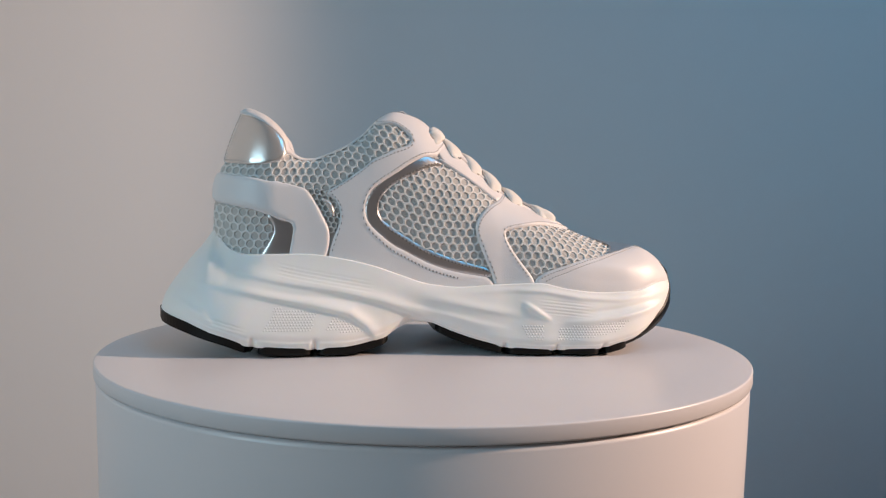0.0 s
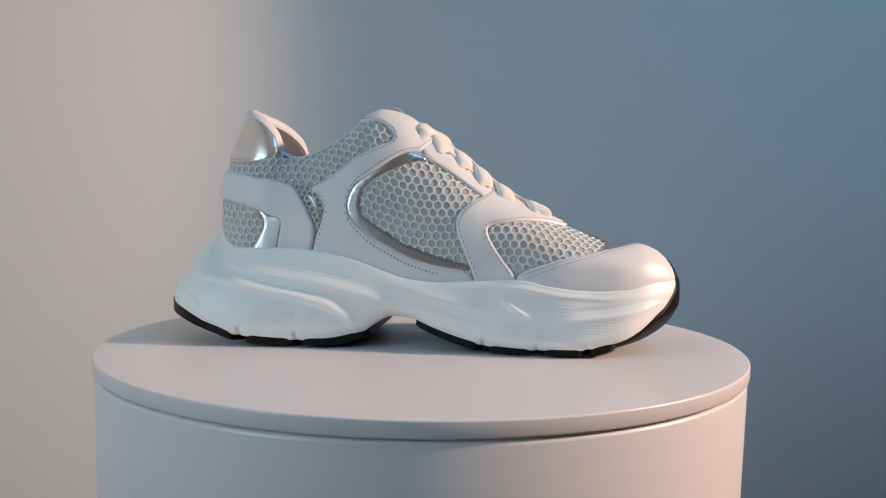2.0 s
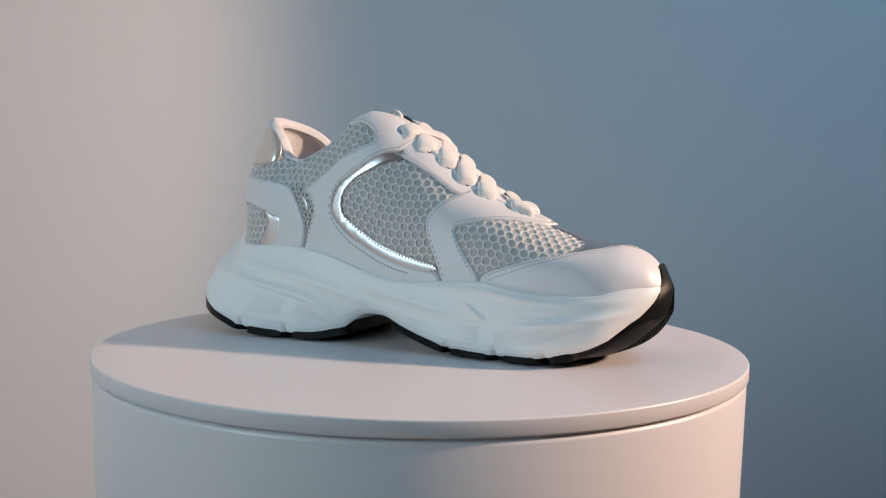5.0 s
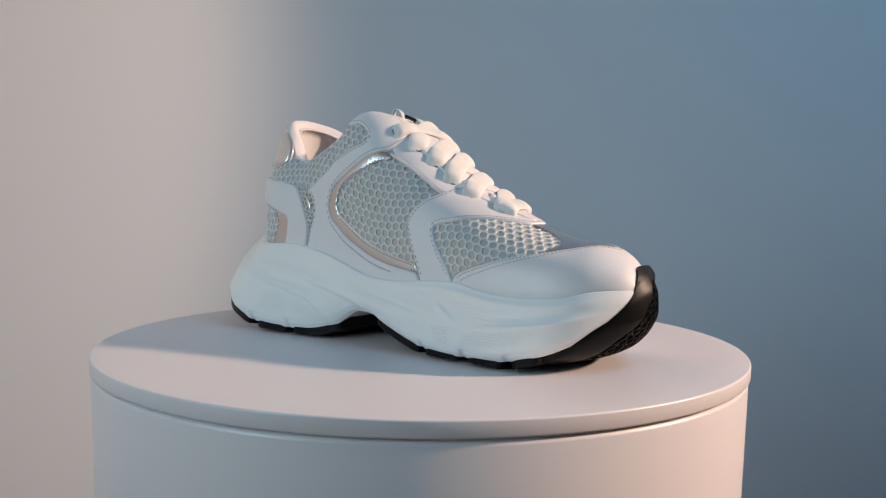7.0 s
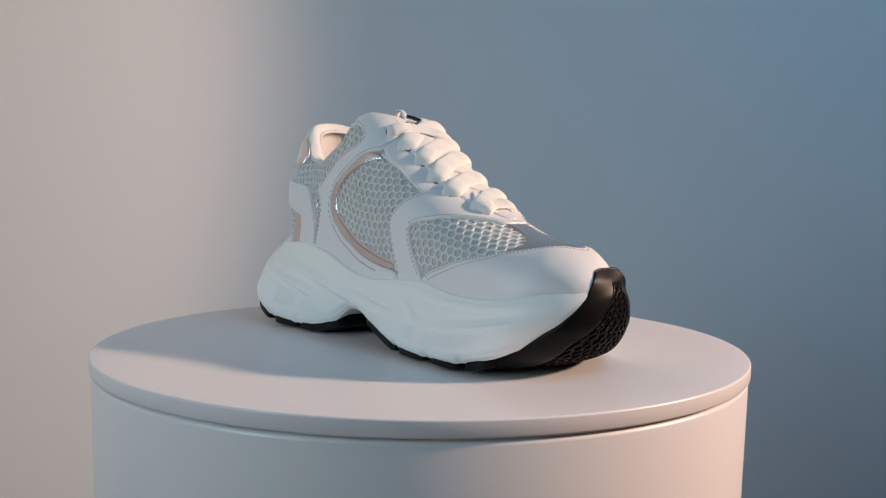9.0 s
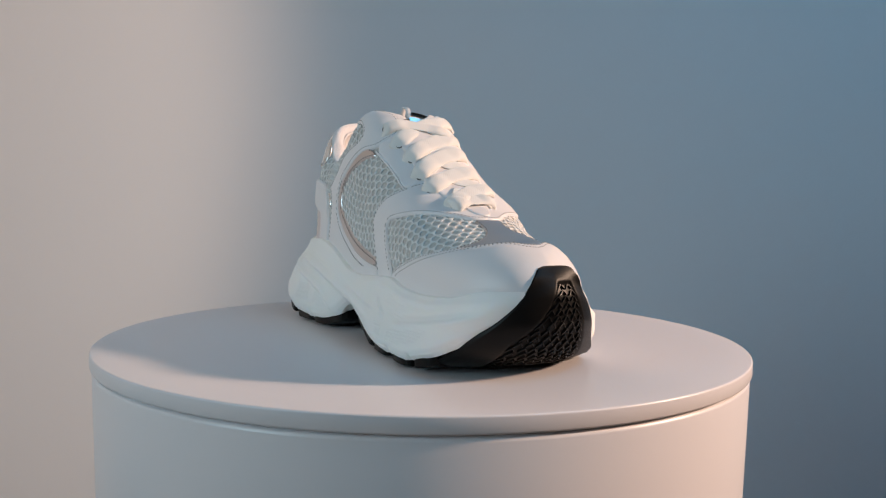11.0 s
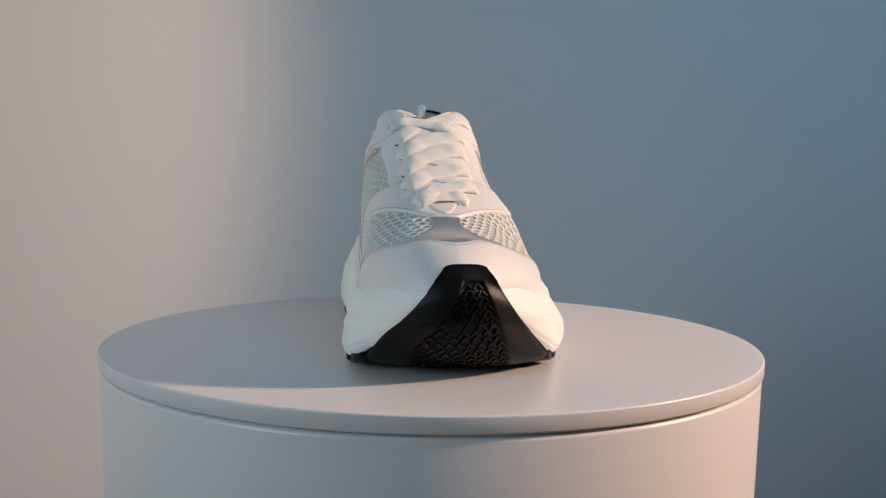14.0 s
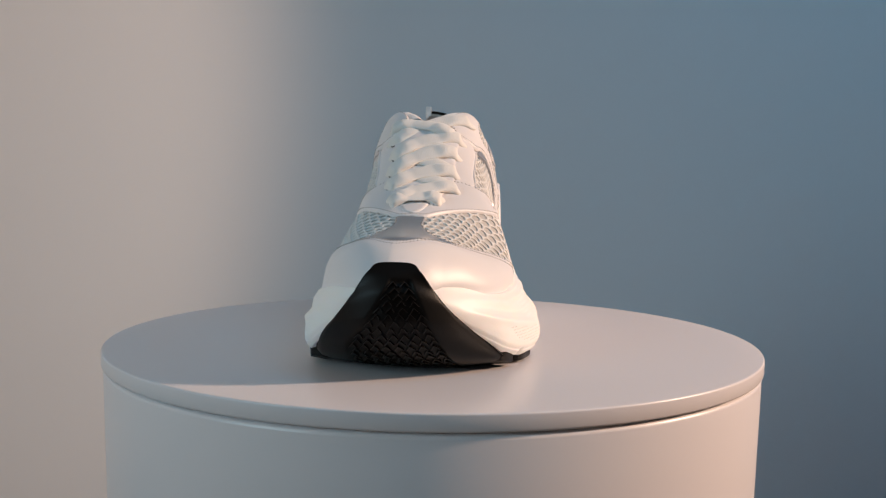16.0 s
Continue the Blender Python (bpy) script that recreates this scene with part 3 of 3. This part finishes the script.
LACE_HOLES = [(-1.7, -5.5, 48), (12.6, 9.0, 48.5), (24.2, 22.0, 48.5), (36.4, 36.0, 48), (49.5, 50.0, 48.5), (69.0, 67.5, 52.5)]


def lace_band(s0, s1, b, lift, name, wide=0.0052, puffy=1.0, b1=None, start=-1.09):
    """A flat woven lace from an eyelet of one side over the tongue to one of the other side."""
    n, m = 41, 14
    p0 = upper_at(s0 / 1000, b / 1000, -1.0, 0.001)
    p1 = upper_at(s1 / 1000, (b1 or b) / 1000, 1.0, 0.001)
    q = np.linspace(start, 1.09, n)
    sm = (s0 + s1) / 2000
    crest = float(top_line(sm)) + lift - 0.018 * float(opening(sm))
    base = p0 + (p1 - p0) * ((q + 1) / 2)[:, None]
    line = base.copy()
    sag = 1 - np.abs(np.clip(q, -1, 1)) ** 2.6
    line[:, 2] += (crest - (p0[2] + p1[2]) / 2) * sag
    end = 1 - step((1.09 - np.abs(q)) / 0.30)
    slope = float((top_line(sm + .006) - top_line(sm - .006)) / .012)
    along = np.array([1, 0, slope]) / math.hypot(1, slope)
    tan = np.gradient(line, axis=0)
    tan /= np.linalg.norm(tan, axis=1, keepdims=True)
    along = along - (tan @ along)[:, None] * tan
    along /= np.linalg.norm(along, axis=1, keepdims=True)
    nor = np.cross(tan, along) * -1
    nor /= np.linalg.norm(nor, axis=1, keepdims=True)
    nor *= np.sign(nor[:, 2:3] + 1e-9)
    wid = wide * (0.74 + 0.26 * round_end((1.09 - np.abs(q)) / 0.24)) * (1 + 0.06 * np.sin(q * 7 + s0))
    thick = 0.0008 + 0.0021 * puffy * round_end((1.09 - np.abs(q)) / 0.25) * step((np.abs(q) - 0.25) / 0.4)
    ang = np.linspace(0, 2 * np.pi, m, endpoint=False)
    ca, sa = np.sign(np.cos(ang)) * np.abs(np.cos(ang)) ** 0.85, np.sign(np.sin(ang)) * np.abs(np.sin(ang)) ** 0.95
    ring = line[:, None] + along[:, None] * (wid[:, None] * ca)[..., None] + nor[:, None] * ((thick[:, None] * sa) + (0.0013 - 0.0030 * end ** 2)[:, None])[..., None]
    faces = [(i * m + j, (i + 1) * m + j, (i + 1) * m + (j + 1) % m, i * m + (j + 1) % m) for i in range(n - 1) for j in range(m)]
    faces += [tuple(range(m)), tuple((n - 1) * m + j for j in range(m))[::-1]]
    return soup(name, ring.reshape(-1, 3), faces, M_LACE, shoe, "flat woven off-white cotton lace")


def build_laces():
    rows = LACE_HOLES
    for k, (a, b) in enumerate(zip(rows, rows[1:])):
        if k:
            lace_band(a[0] + 2, b[1] + 1, a[2] + 3, 0.0013, "lace_crossing", 0.0054, 0.3, 52, -0.40)
        else:
            lace_band(a[0], b[1] + 1, a[2], 0.0048, "lace_crossing", 0.0052, 1.0, 54)
    lace_band(rows[1][0], -11, rows[1][2], 0.0032, "lace", 0.0060, 0.8, 50)
    for a, b in zip(rows[1:], rows[2:]):
        lace_band(b[0] + 0.5, a[1] - 0.5, b[2], 0.0024, "lace", 0.0057, 0.9, 49)
    lace_band(rows[-1][0] + 1.5, rows[-1][1] - 1.5, rows[-1][2], 0.0026, "lace", 0.0058)
    # Dark rings stand in for the shadow inside each lace hole.
    ang = np.linspace(0, 2 * np.pi, 16, endpoint=False)
    for s0, _, b in LACE_HOLES:
        rings = [upper_at((s0 + r * np.cos(ang)) / 1000, (b + 1.0 + 0.8 * r * np.sin(ang)) / 1000, -1, np.full(16, l)) for r, l in ((2.5, .0015), (2.3, .0019), (2.0, .0019), (1.5, .0006))]
        v, f = sheet(np.concatenate([np.stack(rings), np.stack(rings)[:, :1]], 1))
        soup("eyelet", v, f, M_GAP, shoe, "punched lace hole, its shade coloured in as a dark edge")


def ridge(s, h, line, wide, high, lean=0.0):
    """How far a rounded fold along a line (mm along the shoe, mm up) stands out."""
    pts = np.array(line, float)
    best, near = np.full(s.shape, 1e9), np.zeros(s.shape)
    total = len(pts) - 1
    for k in range(total):
        a, b = pts[k], pts[k + 1]
        d = b - a
        t = np.clip(((s - a[0]) * d[0] + (h - a[1]) * d[1]) / (d @ d), 0, 1)
        dx, dy = s - a[0] - t * d[0], h - a[1] - t * d[1]
        r = np.hypot(dx, dy)
        sign = np.sign(dx * -d[1] + dy * d[0])
        r = 1.3 * np.where(sign > 0, r * (1 + lean), r * (1 - lean))
        pick = r < best
        best, near = np.where(pick, r, best), np.where(pick, (k + t) / total, near)
    ends = np.sin(np.pi * np.clip(near * 0.96 + 0.02, 0, 1)) ** 0.9
    return high * np.exp(-(best / wide) ** 2) * ends


def sole_relief(s, z, v):
    """The folds, beads and fine lines moulded into the midsole's side (s and z in metres)."""
    a, h = s * 1000, z * 1000
    d = ridge(a, h, [(-152, 33), (-130, 24), (-123, 17.6), (-104, 12.5)], 2.6, 0.0016, 0.3)
    d += ridge(a, h, [(-150, 42), (-107, 35.7), (-70, 30.2), (-48.6, 25), (-39, 17.8), (-32, 8)], 3.2, 0.0030, -0.35)
    d += ridge(a, h, [(-134.9, 48.4), (-96.4, 42.9), (-54.8, 37.3), (-29.8, 31.5), (-12, 25), (2, 17)], 3.2, 0.0024, -0.3)
    d -= ridge(a, h, [(-120, 40), (-80, 34.5), (-45, 31)], 2.4, 0.0012)
    d += ridge(a, h, [(49, 31), (64.5, 21)], 1.9, 0.0019, 0.2)
    d += ridge(a, h, [(72, 19.6), (90, 21.2), (105, 23), (124, 26.5), (139, 30.5)], 2.2, 0.0020, 0.3)
    d -= ridge(a, h, [(78, 24.5), (105, 27), (137, 33)], 2.0, 0.0010)
    d += ridge(a, h, [(20, 36.4), (45, 37.8), (62, 37.0), (82, 33.6), (106, 32.4), (137, 36.2)], 2.0, 0.0015)
    d += ridge(a, h, [(-22, 30), (-3, 25), (18, 20), (42, 15)], 3.0, 0.0012, 0.2)
    d += ridge(a, h, [(-8, 33.5), (24, 27.5), (49, 23.5)], 3.0, 0.0014, -0.2)

    def lines(s0, s1, h0, h1, tilt, pitch, deep):
        w = step((a - s0) / 8) * step((s1 - a) / 10) * step((h - (h0 + tilt * (a - s0))) / 1.5) * step(((h1 + tilt * (a - s0)) - h) / 1.5)
        return -0.65 * deep * w * np.maximum(0, np.sin(2 * np.pi * (h - tilt * (a - s0)) / pitch)) ** 2

    d = d + lines(-94, -34, 43.5, 52.5, -0.17, 1.9, 0.0006)
    d = d + lines(-132, -103, 17, 24.5, -0.26, 1.9, 0.0008)
    d = d + lines(56, 92, 24.5, 34, -0.10, 1.8, 0.0005)
    d = d + 0.0007 * step((v - 0.90) / 0.03) * step((a + 150) / 10)
    notch = np.zeros_like(a)
    for n0 in (-101, -67.5, 39.5, 69, 96):
        notch += np.exp(-((a - n0) / 1.3) ** 2)
    return 0.72 * d - 0.0022 * notch * step((v - 0.86) / 0.08)


def sole_surface(s, v, side, push=0.0):
    p = sole_at(s, v, side)
    return sole_at(s, v, side, sole_relief(np.asarray(s, float) + 0 * p[..., 2], p[..., 2], np.asarray(v, float)) * round_end((s + 0.160) / 0.03) * round_end((0.150 - s) / 0.035) + push)


PATCHES = [[(-90.2, 28.1), (-66.5, 25.5), (-69.6, 14.2), (-96, 14.7)], [(-58, 23.2), (-46.8, 18.7), (-39.6, 13.1), (-62.4, 15.4)],
           [(46.7, 18.7), (60.1, 18.1), (60.5, 8.8), (50.7, 11.2)], [(69.5, 17.1), (90.5, 18.9), (112.0, 21.6), (104.5, 15.0), (86.9, 11.0), (67.7, 8.8)]]


def studs(outline, side, parent, pitch=1.65):
    """A moulded field of small raised diamonds."""
    poly = np.array(outline, float)
    lo, hi = poly.min(0), poly.max(0)
    verts, faces = [], []
    row, h = 0, lo[1]
    while h < hi[1]:
        a = lo[0] + (pitch / 2 if row % 2 else 0)
        while a < hi[0]:
            if inside(np.array([[a, h]]), poly)[0]:
                k = len(verts)
                ss = np.array([a - .8, a, a + .8, a, a]) / 1000
                hh = np.array([h, h - .72, h, h + .72, h])
                zt, zl = float(bite(a / 1000)) + .0025, float(sole_low(a / 1000))
                vv = np.clip((zt - hh / 1000) / (zt - zl), 0, 1)
                verts += list(sole_surface(ss, vv, side, np.array([.00003, .00003, .00003, .00003, .00030])))
                faces += [(k, k + 1, k + 4), (k + 1, k + 2, k + 4), (k + 2, k + 3, k + 4), (k + 3, k, k + 4)]
            a += pitch
        h += pitch * 0.5 * 1.8
        row += 1
    tagged(soup("grip_studs", verts, [f if side < 0 else f[::-1] for f in faces], M_FOAM, parent, smooth=False), kind="stuff")


def build_midsole():
    s1, v1 = ease(-.160, .150, 460), np.concatenate([np.linspace(0, 1, 92)])
    s, v = np.meshgrid(s1, v1, indexing="ij")
    rows = []
    for side in (-1, 1):
        p = sole_surface(s, v, side)
        lip = p[:, :1].copy()
        lip[..., 1] = mid_line(s1)[:, None] + (lip[..., 1] - mid_line(s1)[:, None]) * 0.82
        lip[..., 2] += 0.0006
        rows.append(np.concatenate([lip, p], 1))
    near, far = rows
    under = near[:, -1:] + (far[:, -1:] - near[:, -1:]) * np.linspace(0, 1, 12)[None, 1:-1, None]
    under[..., 2] += 0.002
    v, f = sheet(np.concatenate([near, under, far[:, ::-1]], 1))
    sole = soup("midsole", v, f, M_FOAM, shoe, "thick sculpted white foam midsole")
    for side in (-1, 1):
        for outline in PATCHES:
            studs(outline, side, sole)
    return sole


def tread(s0, s1, name="tread_block"):
    """One block of the black outsole, following the foam's lower edge."""
    s = np.linspace(s0, s1, 26)
    wide = np.abs(sole_at(s, 1.0, -1)[:, 1] - sole_mid(s)) + 0.0012
    wide = wide * (1 - 0.10 * np.exp(-(s - s0) / 0.0012) - 0.10 * np.exp(-(s1 - s) / 0.0012))
    low = sole_low(s)
    deep = 0.0042 * step((s + .161) / .006) + 0.0006
    q = np.linspace(-1, 1, 15)
    x = np.repeat((s + 0 * q[:, None]).T[:, :, None], 1, 2)[..., 0]
    y = sole_mid(s)[:, None] + wide[:, None] * q
    top = np.stack([x, y, (low + 0.0026)[:, None] + 0 * q], -1)
    rim = np.abs(q) ** 14 * 0.0012
    bot = np.stack([x, y * 0.995, np.maximum((low - deep)[:, None] + rim, 0.0003 + rim)], -1)
    n, m = top.shape[:2]
    tv, tf = sheet(top)
    bv, bf = sheet(bot)
    k = n * m
    loop = [i * m for i in range(n)] + [(n - 1) * m + j for j in range(1, m)] + [i * m + m - 1 for i in range(n - 2, -1, -1)] + list(range(m - 2, 0, -1))
    walls = [(loop[i], loop[(i + 1) % len(loop)], k + loop[(i + 1) % len(loop)], k + loop[i]) for i in range(len(loop))]
    ob = soup(name, np.vstack([tv, bv]), [f[::-1] for f in tf] + [tuple(i + k for i in f) for f in bf] + walls, M_RUBBER, shoe, "black rubber outsole block", smooth=False)
    return ob


# the rubber that curls up over the toe: rows from its upper edge down and under the foot
CAP_T = np.linspace(0, 1, 9)
cap_x = curve(*zip(CAP_T, (.1432, .1478, .1508, .1508, .1468, .1392, .1260, .1075, .0880)))
cap_z = curve(*zip(CAP_T, (.0520, .0460, .0385, .0300, .0212, .0135, .0070, .0026, .0008)))
edge_w = curve(*zip(CAP_T, (.0092, .0142, .0205, .0278, .0345, .0395, .0430, .0455, .0470)))
edge_x = curve(*zip(CAP_T, (.1441, .1475, .1462, .1400, .1318, .1242, .1155, .1010, .0880)))
edge_z = curve(*zip(CAP_T, (.0520, .0438, .0352, .0272, .0205, .0150, .0098, .0055, .0036)))


def cap_at(t, q, lift=0.0):
    t, q = np.broadcast_arrays(np.asarray(t, float), np.asarray(q, float))
    k = np.abs(q) ** 2.4
    corner = 0.0022 * np.abs(q) ** 5 * (1 - step(t / 0.10))
    x = cap_x(t) + (edge_x(t) - cap_x(t)) * k
    x = x - (0.0046 * np.clip(q + 0.15, 0, 1.15) ** 1.15 + 0.0020 * np.clip(-q, 0, 1) ** 1.5) * step(t / 0.2) * (1 - step((t - 0.55) / 0.3))
    z = cap_z(t) + (edge_z(t) - cap_z(t)) * k - corner
    y = -0.0075 + 0.0045 * step((t - 0.45) / 0.5) + edge_w(t) * q
    turn = np.radians(90 * step((t - 0.1) / 0.8) - 25)
    out = np.stack([np.cos(turn), 0.55 * q, -np.sin(turn)], -1)
    out /= np.linalg.norm(out, axis=-1, keepdims=True)
    return np.stack([x, y, z], -1) + out * np.asarray(lift)[..., None]


def field_edges(t):
    """The sides of the sunk, patterned field on the toe's rubber."""
    k = np.clip((np.asarray(t, float) - 0.12) / 0.43, 0, 1)
    return -0.08 - 0.50 * k, 0.46 + 0.07 * k


def build_toe_rubber():
    t, q = np.meshgrid(np.linspace(0, 1, 80), np.linspace(-1, 1, 61), indexing="ij")
    lo, hi = field_edges(t)
    field = step((q - lo) / 0.05) * step((hi - q) / 0.05) * step((t - 0.13) / 0.03)
    lift = 0.0024 - 0.0012 * field - 0.0016 * step((np.abs(q) - 0.92) / 0.08)
    outer = cap_at(t, q, lift)
    inner = cap_at(t, q, -0.0030 + 0 * t)
    n, m = outer.shape[:2]
    ov, of = sheet(outer)
    iv, jf = sheet(inner)
    k = n * m
    loop = [i * m for i in range(n)] + [(n - 1) * m + j for j in range(1, m)] + [i * m + m - 1 for i in range(n - 2, -1, -1)] + list(range(m - 2, 0, -1))
    walls = [(loop[i], loop[(i + 1) % len(loop)], k + loop[(i + 1) % len(loop)], k + loop[i]) for i in range(len(loop))]
    cap = soup("toe_rubber", np.vstack([ov, iv]), of + [tuple(i + k for i in f[::-1]) for f in jf] + walls, M_RUBBER, shoe, "black rubber outsole curled up over the toe")
    rng = random.Random(4)
    verts, faces = [], []

    def bar(t0, q0, t1, q1, thin):
        k = len(verts)
        w = thin / float(edge_w((t0 + t1) / 2))
        a = np.array([(t0, q0 - w), (t0, q0 + w), (t1, q1 + w), (t1, q1 - w)])
        verts.extend(cap_at(a[:, 0], a[:, 1], np.full(4, 0.0008)))
        verts.extend(cap_at(a[:, 0], a[:, 1], np.full(4, 0.0023)))
        faces.append((k + 4, k + 5, k + 6, k + 7))
        faces.extend((k + i, k + (i + 1) % 4, k + 4 + (i + 1) % 4, k + 4 + i) for i in range(4))

    for r, tt in enumerate(np.linspace(0.175, 0.90, 19)):
        lo, hi = (float(v) for v in field_edges(tt))
        size = float(edge_w(tt))
        count = max(2, int((hi - lo) * size / 0.0049))
        cell = (hi - lo - 0.05) / count
        for c in range(count):
            q0 = lo + 0.025 + (c + 0.5 + 0.25 * (r % 2) - 0.12 + rng.uniform(-.06, .06)) * cell
            up, down = tt - 0.019, tt + 0.017
            bar(up, q0 + 0.00035 / size, down, q0 - 0.0017 / size, 0.00027)
            bar(up + 0.006, q0 + 0.0007 / size, down - 0.004, q0 + 0.0020 / size, 0.00025)
    tagged(soup("tread_texture", verts, faces, M_LUG, cap, "herringbone field of small raised rubber bars", smooth=False), kind="stuff")


build_upper()
build_collar()
tongue_top()
build_laces()
build_midsole()
for ends in ((-.1595, -.1030), (-.0985, -.0690), (-.0660, -.0270), (.0000, .0385), (.0405, .0675), (.0705, .0945), (.0970, .1120)):
    tread(*ends)
build_toe_rubber()


def motions():
    rows = [(r[0], pose(0, 0, LID, 0, 0, r[1])) for r in ROWS]
    walk(shoe, rows)
    walk(lid, rows)


motions()
